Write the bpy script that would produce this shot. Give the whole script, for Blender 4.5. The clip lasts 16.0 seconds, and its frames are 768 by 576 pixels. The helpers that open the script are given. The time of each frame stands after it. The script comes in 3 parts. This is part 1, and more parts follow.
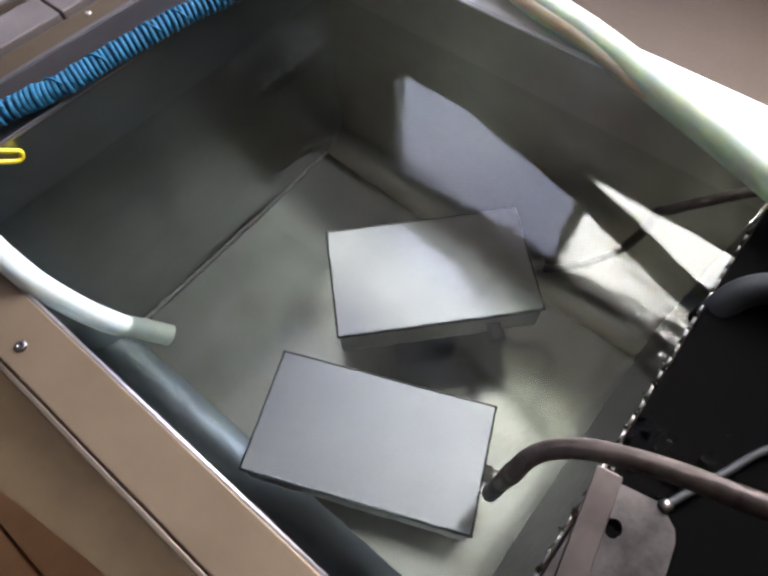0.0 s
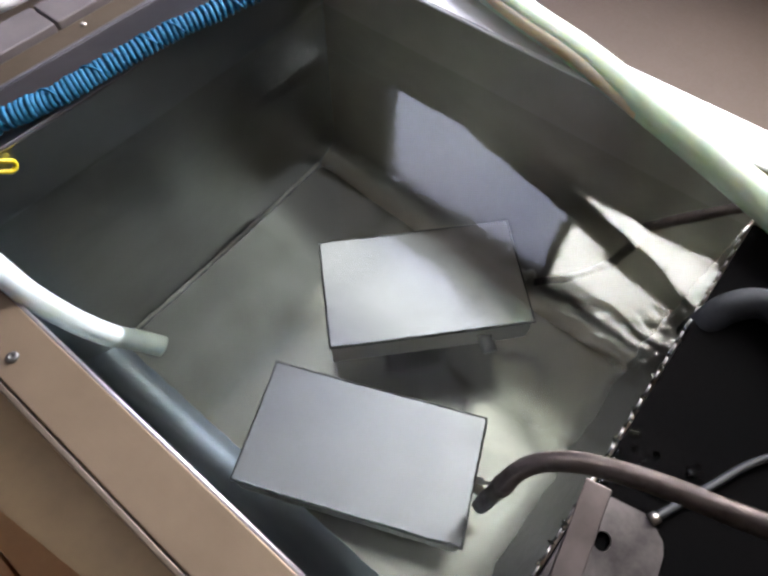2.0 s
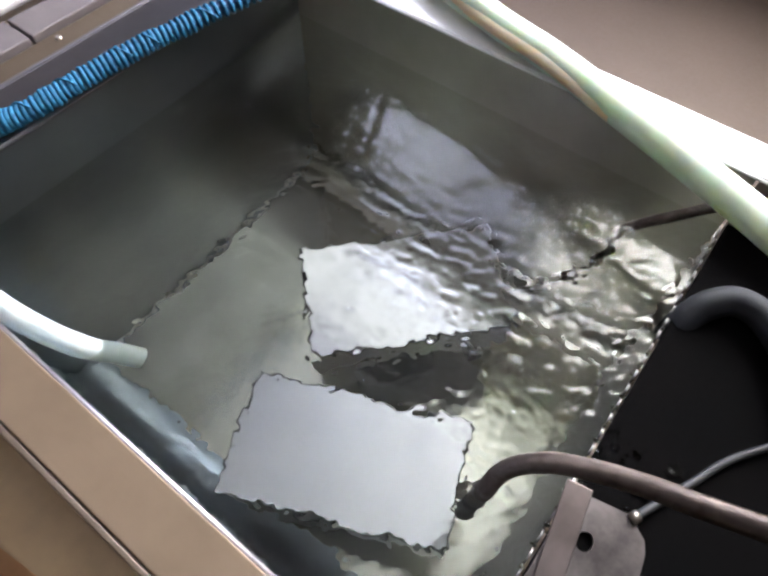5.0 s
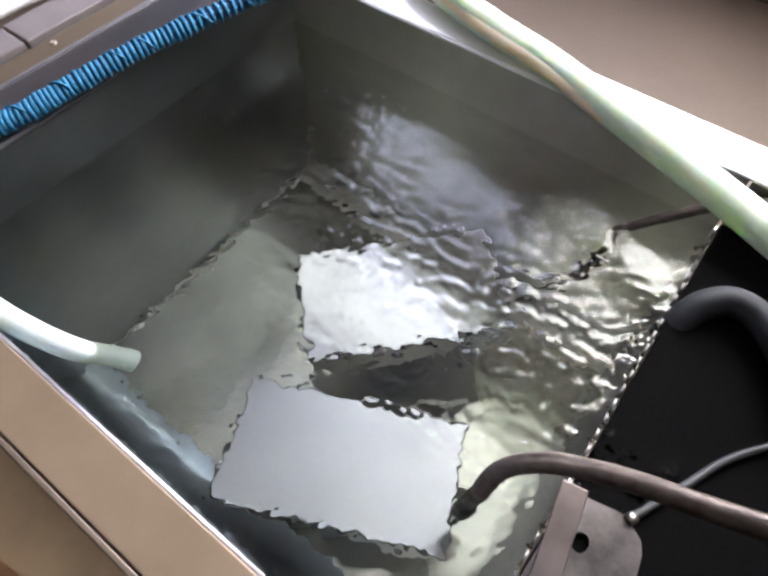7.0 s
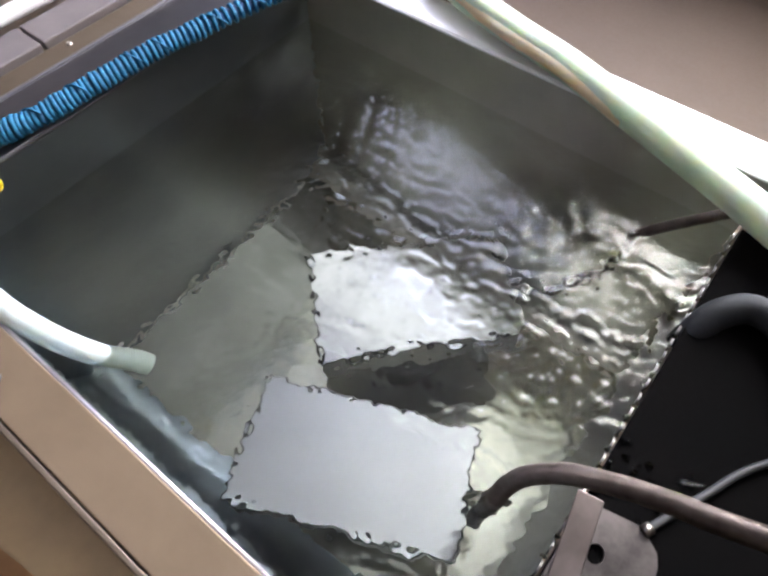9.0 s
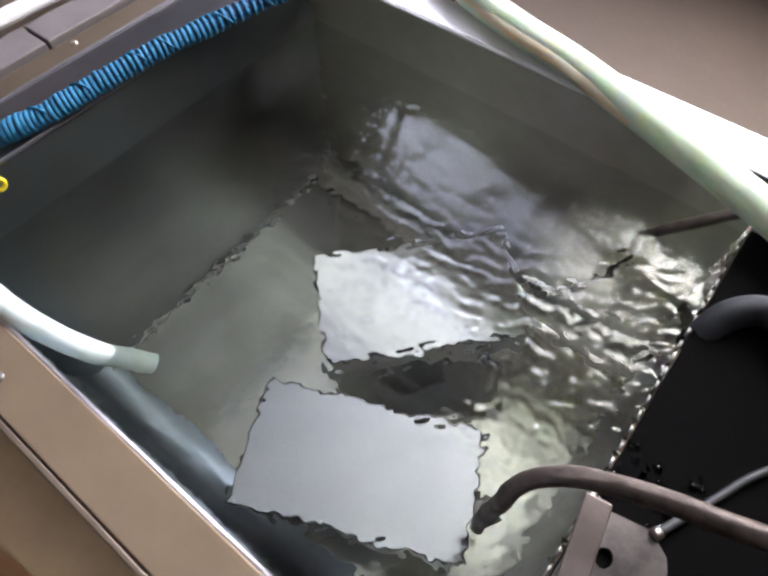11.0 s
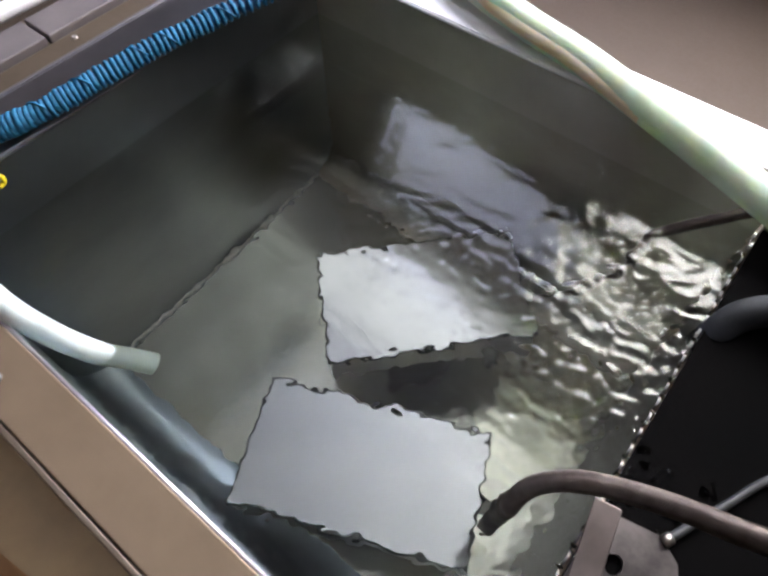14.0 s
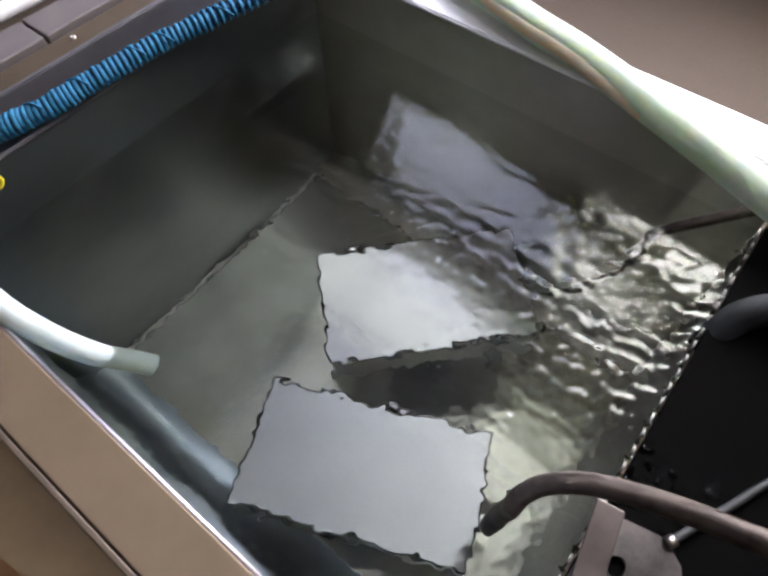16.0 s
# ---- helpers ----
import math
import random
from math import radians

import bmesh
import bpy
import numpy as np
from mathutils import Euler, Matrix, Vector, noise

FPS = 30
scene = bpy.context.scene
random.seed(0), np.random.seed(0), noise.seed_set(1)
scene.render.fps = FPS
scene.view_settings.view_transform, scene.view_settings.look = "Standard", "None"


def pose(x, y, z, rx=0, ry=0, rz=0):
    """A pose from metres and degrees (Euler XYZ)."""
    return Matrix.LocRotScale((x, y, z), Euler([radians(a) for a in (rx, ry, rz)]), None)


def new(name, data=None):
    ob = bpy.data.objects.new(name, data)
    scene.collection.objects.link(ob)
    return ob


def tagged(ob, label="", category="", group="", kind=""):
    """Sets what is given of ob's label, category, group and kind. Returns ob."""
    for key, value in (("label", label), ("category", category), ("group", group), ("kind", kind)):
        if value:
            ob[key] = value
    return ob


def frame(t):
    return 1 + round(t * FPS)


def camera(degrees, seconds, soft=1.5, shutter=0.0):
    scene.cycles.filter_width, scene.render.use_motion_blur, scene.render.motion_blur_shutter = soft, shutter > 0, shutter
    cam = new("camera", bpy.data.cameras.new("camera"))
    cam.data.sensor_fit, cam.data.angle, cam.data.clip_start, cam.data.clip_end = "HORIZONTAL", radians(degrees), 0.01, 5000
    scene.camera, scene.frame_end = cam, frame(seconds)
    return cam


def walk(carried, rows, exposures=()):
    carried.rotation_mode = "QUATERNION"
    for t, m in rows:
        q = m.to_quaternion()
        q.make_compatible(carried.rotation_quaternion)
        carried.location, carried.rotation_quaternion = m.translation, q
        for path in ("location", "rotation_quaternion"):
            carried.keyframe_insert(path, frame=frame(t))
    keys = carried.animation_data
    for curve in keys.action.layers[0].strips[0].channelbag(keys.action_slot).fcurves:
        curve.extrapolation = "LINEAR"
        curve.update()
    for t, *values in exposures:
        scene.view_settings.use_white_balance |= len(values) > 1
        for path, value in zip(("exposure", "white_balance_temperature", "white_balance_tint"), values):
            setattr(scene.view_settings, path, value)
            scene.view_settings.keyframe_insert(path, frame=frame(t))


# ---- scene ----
cam = camera(66.0, 16.0, soft=2.8)
PATH = [
    (0, pose(0.5841, -0.5778, 0.4500, 30.251, 0.457, 39.298)),
    (0.5, pose(0.5829, -0.5762, 0.4522, 30.342, 0.040, 39.670)),
    (1, pose(0.5849, -0.5766, 0.4540, 30.697, -0.079, 39.589)),
    (1.5, pose(0.5836, -0.5778, 0.4562, 30.973, -0.261, 39.287)),
    (2, pose(0.5823, -0.5773, 0.4561, 31.032, -0.447, 39.182)),
    (2.5, pose(0.5839, -0.5764, 0.4547, 31.371, -0.626, 39.043)),
    (3, pose(0.5857, -0.5760, 0.4559, 31.496, -0.789, 38.733)),
    (3.5, pose(0.5899, -0.5721, 0.4549, 31.467, -0.468, 38.621)),
    (4, pose(0.5874, -0.5700, 0.4573, 31.255, -0.581, 38.227)),
    (6.5, pose(0.6023, -0.5775, 0.4503, 33.093, -0.789, 37.013)),
    (7, pose(0.6003, -0.5745, 0.4494, 32.850, -0.574, 37.325)),
    (7.5, pose(0.5969, -0.5715, 0.4491, 32.734, -0.459, 37.531)),
    (8, pose(0.5962, -0.5661, 0.4490, 32.538, 0.019, 37.740)),
    (8.5, pose(0.5915, -0.5674, 0.4511, 32.399, 0.039, 37.849)),
    (9, pose(0.5903, -0.5677, 0.4535, 32.201, 0.095, 38.199)),
    (11.5, pose(0.5853, -0.5698, 0.4453, 32.594, 0.207, 38.507)),
    (12, pose(0.5824, -0.5710, 0.4426, 32.781, 0.097, 38.457)),
    (12.5, pose(0.5812, -0.5688, 0.4408, 32.665, 0.110, 38.659)),
    (13, pose(0.5797, -0.5656, 0.4423, 32.181, 0.306, 38.623)),
    (13.5, pose(0.5793, -0.5674, 0.4422, 32.166, 0.105, 38.663)),
    (14, pose(0.5805, -0.5644, 0.4406, 32.129, 0.317, 38.725)),
    (14.5, pose(0.5777, -0.5646, 0.4398, 32.118, 0.048, 38.381)),
    (15, pose(0.5774, -0.5628, 0.4385, 32.115, 0.137, 38.328)),
    (15.5, pose(0.5785, -0.5615, 0.4368, 32.101, 0.405, 38.210)),
    (16, pose(0.5803, -0.5603, 0.4376, 32.014, 0.651, 38.650)),
]
walk(cam, PATH, [(0, 0), (2, .05), (3.5, .17), (5, .3), (7, .42), (9, .33), (12, .1), (14, -.06), (16, -.16)])

# ---- light ----
world = bpy.data.worlds.new("world")
scene.world = world
world.use_nodes = True
wn = world.node_tree
sky = wn.nodes.new("ShaderNodeTexSky")
sky.sky_type = "NISHITA"
sky.sun_disc = False
sky.sun_elevation = radians(40)
sky.sun_rotation = radians(20)
wn.links.new(sky.outputs[0], wn.nodes["Background"].inputs[0])
wn.nodes["Background"].inputs[1].default_value = 0.1

# sizes of the tank, origin at the inner corner of its rim
LX, LY, ZW, ZF, ZB = 0.648, 0.580, -0.0792, -0.548, -0.405    # ZB: underside of the boxes


# ---- materials ----
def mat(name):
    m = bpy.data.materials.new(name)
    m.use_nodes = True
    nt = m.node_tree
    return m, nt, nt.nodes["Principled BSDF"]


def nd(nt, kind, **kw):
    n = nt.nodes.new(kind)
    for k, v in kw.items():
        n.inputs[k].default_value = v
    return n


def coords(nt, scale=(1, 1, 1), world_space=False):
    mp = nt.nodes.new("ShaderNodeMapping")
    mp.inputs["Scale"].default_value = scale
    if world_space:
        g = nt.nodes.new("ShaderNodeNewGeometry")
        nt.links.new(g.outputs["Position"], mp.inputs["Vector"])
    else:
        tc = nt.nodes.new("ShaderNodeTexCoord")
        nt.links.new(tc.outputs["Object"], mp.inputs["Vector"])
    return mp.outputs["Vector"]


def ramp(nt, fac, stops):
    r = nt.nodes.new("ShaderNodeValToRGB")
    while len(r.color_ramp.elements) < len(stops):
        r.color_ramp.elements.new(0.5)
    for e, (p, c) in zip(r.color_ramp.elements, stops):
        e.position, e.color = p, (*c, 1)
    nt.links.new(fac, r.inputs["Fac"])
    return r.outputs["Color"]


def surface(name, base, dark, rough=0.5, metal=0.0, scale=(40, 40, 40), fine=(400, 400, 400), bump=0.2, dist=0.0005,
            rough_var=0.1, world_space=False):
    """Two-scale noise: stains in the colour, grain in bump and gloss."""
    m, nt, b = mat(name)
    big = nd(nt, "ShaderNodeTexNoise", Scale=1.0, Detail=4.0, Roughness=0.6)
    nt.links.new(coords(nt, scale, world_space), big.inputs["Vector"])
    small = nd(nt, "ShaderNodeTexNoise", Scale=1.0, Detail=3.0, Roughness=0.6)
    nt.links.new(coords(nt, fine, world_space), small.inputs["Vector"])
    nt.links.new(ramp(nt, big.outputs["Fac"], [(0.3, dark), (0.65, base)]), b.inputs["Base Color"])
    mr = nd(nt, "ShaderNodeMapRange", **{"To Min": max(0.02, rough - rough_var), "To Max": rough + rough_var})
    nt.links.new(small.outputs["Fac"], mr.inputs["Value"])
    nt.links.new(mr.outputs["Result"], b.inputs["Roughness"])
    b.inputs["Metallic"].default_value = metal
    bp = nd(nt, "ShaderNodeBump", Strength=bump, Distance=dist)
    nt.links.new(small.outputs["Fac"], bp.inputs["Height"])
    nt.links.new(bp.outputs["Normal"], b.inputs["Normal"])
    return m


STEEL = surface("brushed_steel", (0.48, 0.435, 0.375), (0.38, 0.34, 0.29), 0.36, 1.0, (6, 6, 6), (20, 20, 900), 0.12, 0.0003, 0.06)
# same tank steel, blued for the reflection on the side wall
STEEL_WALL_A = surface("brushed_steel_blue_reflection", (0.44, 0.47, 0.49), (0.35, 0.37, 0.39), 0.3, 1.0, (5, 5, 5), (12, 12, 300), 0.03, 0.0002, 0.05)
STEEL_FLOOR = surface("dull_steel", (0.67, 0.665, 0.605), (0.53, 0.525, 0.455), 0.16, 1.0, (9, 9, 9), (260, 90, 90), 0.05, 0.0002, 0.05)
# near flange steel, the warm reflection of its surroundings put into the colour
RIM_TAN_REFLECT = surface("satin_steel_tan_reflection", (0.215, 0.155, 0.1), (0.175, 0.125, 0.079), 0.45, 0.4, (10, 10, 10), (20, 600, 600), 0.1, 0.0002, 0.08)
# same tank steel, blued for the reflected streak in the front bend
STEEL_C = surface("steel_bend_reflection", (0.34, 0.385, 0.42), (0.26, 0.295, 0.325), 0.42, 1.0, (6, 6, 6), (20, 20, 900), 0.12, 0.0003, 0.06)
# same flange steel, whitened for the window glare on the far side
RIM_GLARE = surface("satin_steel_window_glare", (0.86, 0.85, 0.83), (0.78, 0.77, 0.75), 0.5, 0.15, (10, 10, 10), (20, 600, 600), 0.1, 0.0002, 0.08)
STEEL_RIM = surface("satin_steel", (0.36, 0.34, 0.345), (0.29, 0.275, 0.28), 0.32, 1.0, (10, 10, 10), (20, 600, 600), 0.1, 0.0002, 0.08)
# lighter than its flange: the window highlight is painted in
LIP = surface("lip_highlight_steel", (0.6, 0.56, 0.57), (0.5, 0.46, 0.47), 0.4, 0.9, (30, 30, 30), (300, 300, 300), 0.2, 0.0003, 0.1)
WELD = surface("bright_weld", (0.85, 0.84, 0.8), (0.7, 0.69, 0.66), 0.45, 0.45, (60, 60, 60), (500, 500, 500), 0.3, 0.0004, 0.1)
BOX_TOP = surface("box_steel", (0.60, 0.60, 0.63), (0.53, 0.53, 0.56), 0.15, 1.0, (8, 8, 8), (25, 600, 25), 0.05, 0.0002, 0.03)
BRAID = surface("braided_steel", (0.22, 0.18, 0.155), (0.11, 0.088, 0.075), 0.34, 1.0, (60, 60, 60), (900, 900, 900), 0.3, 0.0004, 0.1)
PVC = surface("clear_green_plastic", (0.72, 0.8, 0.68), (0.6, 0.7, 0.55), 0.35, 0.0, (25, 25, 25), (300, 300, 300), 0.1, 0.0005, 0.1)
ROPE_BLUE = surface("blue_fibre", (0.002, 0.04, 0.12), (0.001, 0.022, 0.07), 0.7, 0.0, (120, 120, 120), (900, 900, 900), 0.5, 0.0006, 0.1)
ROPE_LIGHT = surface("light_blue_fibre", (0.004, 0.135, 0.25), (0.002, 0.07, 0.16), 0.75, 0.0, (150, 150, 150), (900, 900, 900), 0.5, 0.0006, 0.1)
BRAID_DARK = surface("dark_conduit", (0.035, 0.024, 0.019), (0.02, 0.015, 0.012), 0.5, 0.3, (60, 60, 60), (900, 900, 900), 0.3, 0.0004, 0.1)
PEACH = surface("peach_plastic", (0.95, 0.74, 0.5), (0.88, 0.62, 0.4), 0.4, 0.0, (30, 30, 30), (300, 300, 300), 0.1, 0.0004, 0.1)
YELLOW = surface("yellow_plastic", (0.8, 0.62, 0.02), (0.65, 0.48, 0.02), 0.4, 0.0, (60, 60, 60), (500, 500, 500), 0.1, 0.0003, 0.1)
WHITE_PIPE = surface("white_plastic", (0.75, 0.73, 0.72), (0.6, 0.58, 0.57), 0.4, 0.0, (20, 20, 20), (300, 300, 300), 0.1, 0.0003, 0.1)
FLOOR_TAN = surface("tan_floor", (0.62, 0.475, 0.37), (0.55, 0.42, 0.325), 0.5, 0.0, (2, 2, 2), (120, 120, 120), 0.1, 0.001, 0.1)
WALL_BROWN = surface("brown_plaster", (0.08, 0.062, 0.048), (0.06, 0.047, 0.036), 0.8, 0.0, (2, 2, 2), (90, 90, 90), 0.15, 0.001, 0.1)
CEIL_BEIGE = surface("ceiling_paint", (0.42, 0.425, 0.45), (0.37, 0.375, 0.40), 0.8, 0.0, (1, 1, 1), (60, 60, 60), 0.1, 0.001, 0.1)
PIPE_BROWN = surface("brown_pipe_paint", (0.5, 0.3, 0.18), (0.36, 0.2, 0.12), 0.4, 0.0, (20, 20, 20), (300, 300, 300), 0.1, 0.0003, 0.1)
BLACK = surface("black_rubber", (0.03, 0.03, 0.03), (0.02, 0.02, 0.02), 0.5, 0.0, (60, 60, 60), (500, 500, 500), 0.1, 0.0003, 0.1)
FRAME_GREY = surface("grey_window_frame", (0.3, 0.3, 0.3), (0.25, 0.25, 0.25), 0.5, 0.0, (20, 20, 20), (300, 300, 300), 0.1, 0.0003, 0.1)


def glow(name, colour, strength):
    m, nt, b = mat(name)
    e = nd(nt, "ShaderNodeEmission", Color=(*colour, 1), Strength=strength)
    nt.links.new(e.outputs[0], nt.nodes["Material Output"].inputs["Surface"])
    return m


TOOTH_STEEL = surface("dark_worn_steel", (0.2, 0.19, 0.18), (0.1, 0.095, 0.09), 0.45, 0.9, (60, 60, 60), (400, 400, 400), 0.1, 0.0003, 0.1)
CASING = surface("orange_wood", (0.66, 0.38, 0.17), (0.54, 0.29, 0.12), 0.5, 0.0, (8, 8, 8), (20, 300, 300), 0.1, 0.0003, 0.1)
CASE_TAN = surface("tan_casing_paint", (0.54, 0.38, 0.20), (0.40, 0.29, 0.16), 0.42, 0.3, (12, 12, 12), (60, 300, 300), 0.1, 0.0003, 0.1)
BACKGROUND_TAN = surface("tan_background_fill", (0.095, 0.064, 0.044), (0.08, 0.054, 0.037), 0.7, 0.0, (3, 3, 3), (120, 120, 120), 0.1, 0.0006, 0.1)
# shade of the deep overflow compartment, put into the base colour
VOID_BLACK = surface("black_void_shade", (0.0016, 0.0012, 0.0011), (0.0008, 0.0008, 0.0008), 0.8, 0.0, (14, 14, 14), (200, 200, 200), 0.1, 0.0005, 0.15)
PLATE_STEEL = surface("pinkish_steel", (0.10, 0.086, 0.079), (0.026, 0.022, 0.02), 0.38, 0.7, (28, 28, 28), (300, 300, 300), 0.15, 0.0005, 0.1)
ROD_GREY = surface("grey_rod", (0.035, 0.035, 0.035), (0.02, 0.02, 0.02), 0.6, 0.2, (40, 40, 40), (400, 400, 400), 0.1, 0.0003, 0.1)
HOSE_GREY = surface("dim_grey_hose", (0.014, 0.016, 0.019), (0.006, 0.0065, 0.0075), 0.75, 0.0, (18, 18, 18), (300, 300, 300), 0.1, 0.0003, 0.1)
TAN_STEEL = surface("tan_steel", (0.27, 0.21, 0.15), (0.21, 0.16, 0.11), 0.38, 0.8, (10, 10, 10), (20, 500, 500), 0.1, 0.0003, 0.08)
MAUVE_STEEL = surface("mauve_steel", (0.22, 0.19, 0.185), (0.17, 0.145, 0.145), 0.45, 0.5, (14, 14, 14), (200, 200, 200), 0.1, 0.0003, 0.08)
BRONZE_STEEL = surface("bronze_steel", (0.12, 0.098, 0.088), (0.07, 0.056, 0.05), 0.35, 0.9, (20, 20, 20), (30, 500, 500), 0.1, 0.0003, 0.08)
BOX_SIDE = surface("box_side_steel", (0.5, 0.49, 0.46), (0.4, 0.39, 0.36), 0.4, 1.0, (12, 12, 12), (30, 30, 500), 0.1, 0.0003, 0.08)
DAY_BLUE = glow("daylight_through_blind", (0.68, 0.71, 1.0), 13.5)
# assumed fill source that brightens the lids and the tank bottom
PANEL_GLOW = glow("fill_panel_glow", (0.9, 0.91, 1.0), 2.1)
DAY_WHITE = glow("daylight", (0.98, 0.97, 1.0), 45.0)


def water_material():
    m, nt, b = mat("water")
    g = nd(nt, "ShaderNodeBsdfGlass", Color=(0.84, 0.855, 0.795, 1), Roughness=0.0, IOR=1.333)
    nt.links.new(g.outputs[0], nt.nodes["Material Output"].inputs["Surface"])
    return m


WATER = water_material()


for m_ in (PVC, PEACH):
    b_ = m_.node_tree.nodes["Principled BSDF"]
    b_.inputs["Subsurface Weight"].default_value = 0.75
    b_.inputs["Subsurface Radius"].default_value = (1.0, 0.9, 0.7)
    b_.inputs["Subsurface Scale"].default_value = 0.025
for m_ in (VOID_BLACK,):
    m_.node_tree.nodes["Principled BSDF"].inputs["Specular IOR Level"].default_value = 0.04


# ---- building ----
def part(name, bm, material, parent=None, label="", smooth=False):
    me = bpy.data.meshes.new(name)
    bm.normal_update()
    bm.to_mesh(me)
    bm.free()
    me.materials.append(material)
    if smooth:
        me.shade_smooth()
    ob = new(name, me)
    if parent:
        ob.parent = parent
    if label:
        tagged(ob, label)
    return ob


def box_bm(x0, y0, z0, x1, y1, z1, bevel=0.0, seg=2, bm=None):
    own = bmesh.new()
    bmesh.ops.create_cube(own, size=1)
    for v in own.verts:
        v.co = Vector((x0 + (v.co.x + .5) * (x1 - x0), y0 + (v.co.y + .5) * (y1 - y0), z0 + (v.co.z + .5) * (z1 - z0)))
    if bevel:
        bmesh.ops.bevel(own, geom=own.edges[:], offset=bevel, segments=seg, affect="EDGES", profile=0.5)
    if bm is None:
        return own
    tmp = bpy.data.meshes.new("tmp")
    own.to_mesh(tmp)
    own.free()
    bm.from_mesh(tmp)
    bpy.data.meshes.remove(tmp)
    return bm


def spline(points, n):
    """n + 1 points along a smooth curve through the given ones."""
    P = [Vector(p) for p in points]
    P = [2 * P[0] - P[1]] + P + [2 * P[-1] - P[-2]]
    out = []
    k = len(P) - 3
    for i in range(n + 1):
        u = i / n * k
        j = min(int(u), k - 1)
        f = u - j
        a, b, c, d = P[j:j + 4]
        out.append(0.5 * ((2 * b) + (c - a) * f + (2 * a - 5 * b + 4 * c - d) * f * f + (3 * b - a - 3 * c + d) * f ** 3))
    return out


def frames_along(pts):
    T = [(pts[min(i + 1, len(pts) - 1)] - pts[max(i - 1, 0)]).normalized() for i in range(len(pts))]
    up = Vector((0, 0, 1)) if abs(T[0].z) < 0.9 else Vector((1, 0, 0))
    out = []
    n = (up - up.dot(T[0]) * T[0]).normalized()
    for t in T:
        n = (n - n.dot(t) * t).normalized()
        out.append((t, n, t.cross(n)))
    return out


def tube_bm(points, radius, n=60, sides=16, bm=None, wobble=None, inner=0.0, smooth_path=True):
    """A tube along the points; wobble(i, j) scales its radius; inner: radius of the bore, open at both ends."""
    pts = spline(points, n) if smooth_path else [Vector(p) for p in points]
    fr = frames_along(pts)
    bm = bm or bmesh.new()

    def rings(r, w):
        out = []
        for i, (p, (t, a, b)) in enumerate(zip(pts, fr)):
            out.append([bm.verts.new(p + (a * math.cos(2 * math.pi * j / sides) + b * math.sin(2 * math.pi * j / sides)) * r * (w(i, j) if w else 1))
                        for j in range(sides)])
        return out
    ro = rings(radius, wobble)
    for A, B in zip(ro, ro[1:]):
        for j in range(sides):
            bm.faces.new((A[j], A[(j + 1) % sides], B[(j + 1) % sides], B[j]))
    if inner:
        ri = rings(inner, None)
        for A, B in zip(ri, ri[1:]):
            for j in range(sides):
                bm.faces.new((A[j], B[j], B[(j + 1) % sides], A[(j + 1) % sides]))
        for o, i_, flip in ((ro[0], ri[0], False), (ro[-1], ri[-1], True)):
            for j in range(sides):
                q = (o[j], i_[j], i_[(j + 1) % sides], o[(j + 1) % sides])
                bm.faces.new(q[::-1] if flip else q)
    else:
        bm.faces.new(ro[0][::-1])
        bm.faces.new(ro[-1])
    return bm


# ---- room ----
FZ = -0.82      # room floor below the tank rim
RX0, RX1, RY0, RY1, RZ = -2.2, 2.6, -2.2, 1.2, 2.25


def wall(name, *b):
    return tagged(part(name, box_bm(*b), WALL_BROWN), "plain dark brown plastered wall of the workshop", "wall", kind="structure")


def room():
    tagged(part("floor", box_bm(RX0 - .2, RY0 - .2, FZ - .1, RX1 + .2, RY1 + .2, FZ), FLOOR_TAN),
           "tan brown workshop floor around the tank", "floor", kind="structure")
    tagged(part("ceiling", box_bm(RX0 - .2, RY0 - .2, RZ, RX1 + .2, RY1 + .2, RZ + .1), CEIL_BEIGE),
           "pale grey painted ceiling of the workshop", "ceiling", kind="structure")
    wall("wall_south", RX0, RY0 - .1, FZ, RX1, RY0, RZ)
    wall("wall_west", RX0 - .1, RY0 - .1, FZ, RX0, RY1 + .1, RZ)
    wall("wall_east", RX1, RY0 - .1, FZ, RX1 + .1, RY1 + .1, RZ)
    # window wall: two openings
    z0, z1 = 0.4, 2.0
    w = bmesh.new()
    xs = [RX0, -0.84, 0.195, 0.215, 0.92, RX1]
    box_bm(RX0, RY1, FZ, RX1, RY1 + .1, z0, bm=w)
    box_bm(RX0, RY1, z1, RX1, RY1 + .1, RZ, bm=w)
    for a, b in ((xs[0], xs[1]), (xs[2], xs[3]), (xs[4], xs[5])):
        box_bm(a, RY1, z0, b, RY1 + .1, z1, bm=w)
    tagged(part("wall_north", w, WALL_BROWN), "brown plastered wall with two window openings", "wall", kind="structure")
    for i, (a, b, m) in enumerate(((xs[1], xs[2], DAY_BLUE), (xs[3], xs[4], DAY_WHITE))):
        win = tagged(new("window_%d" % (i + 1)), ("window with pale bluish daylight behind it", "bright open window full of daylight")[i], "window", kind="structure")
        f = bmesh.new()
        for q in ((a, z0, b, z0 + .02), (a, z1 - .02, b, z1), (a, z0 + .02, a + .012, z1 - .02), (b - .012, z0 + .02, b, z1 - .02)):
            box_bm(q[0], RY1 + .02, q[1], q[2], RY1 + .07, q[3], bm=f)
        part("window_frame", f, FRAME_GREY, win)
        tagged(part("backdrop", box_bm(a - .002, RY1 + .105, z0 - .05, b + .002, RY1 + .11, z1 + .05), m), "daylight outside the window", "backdrop", kind="structure")


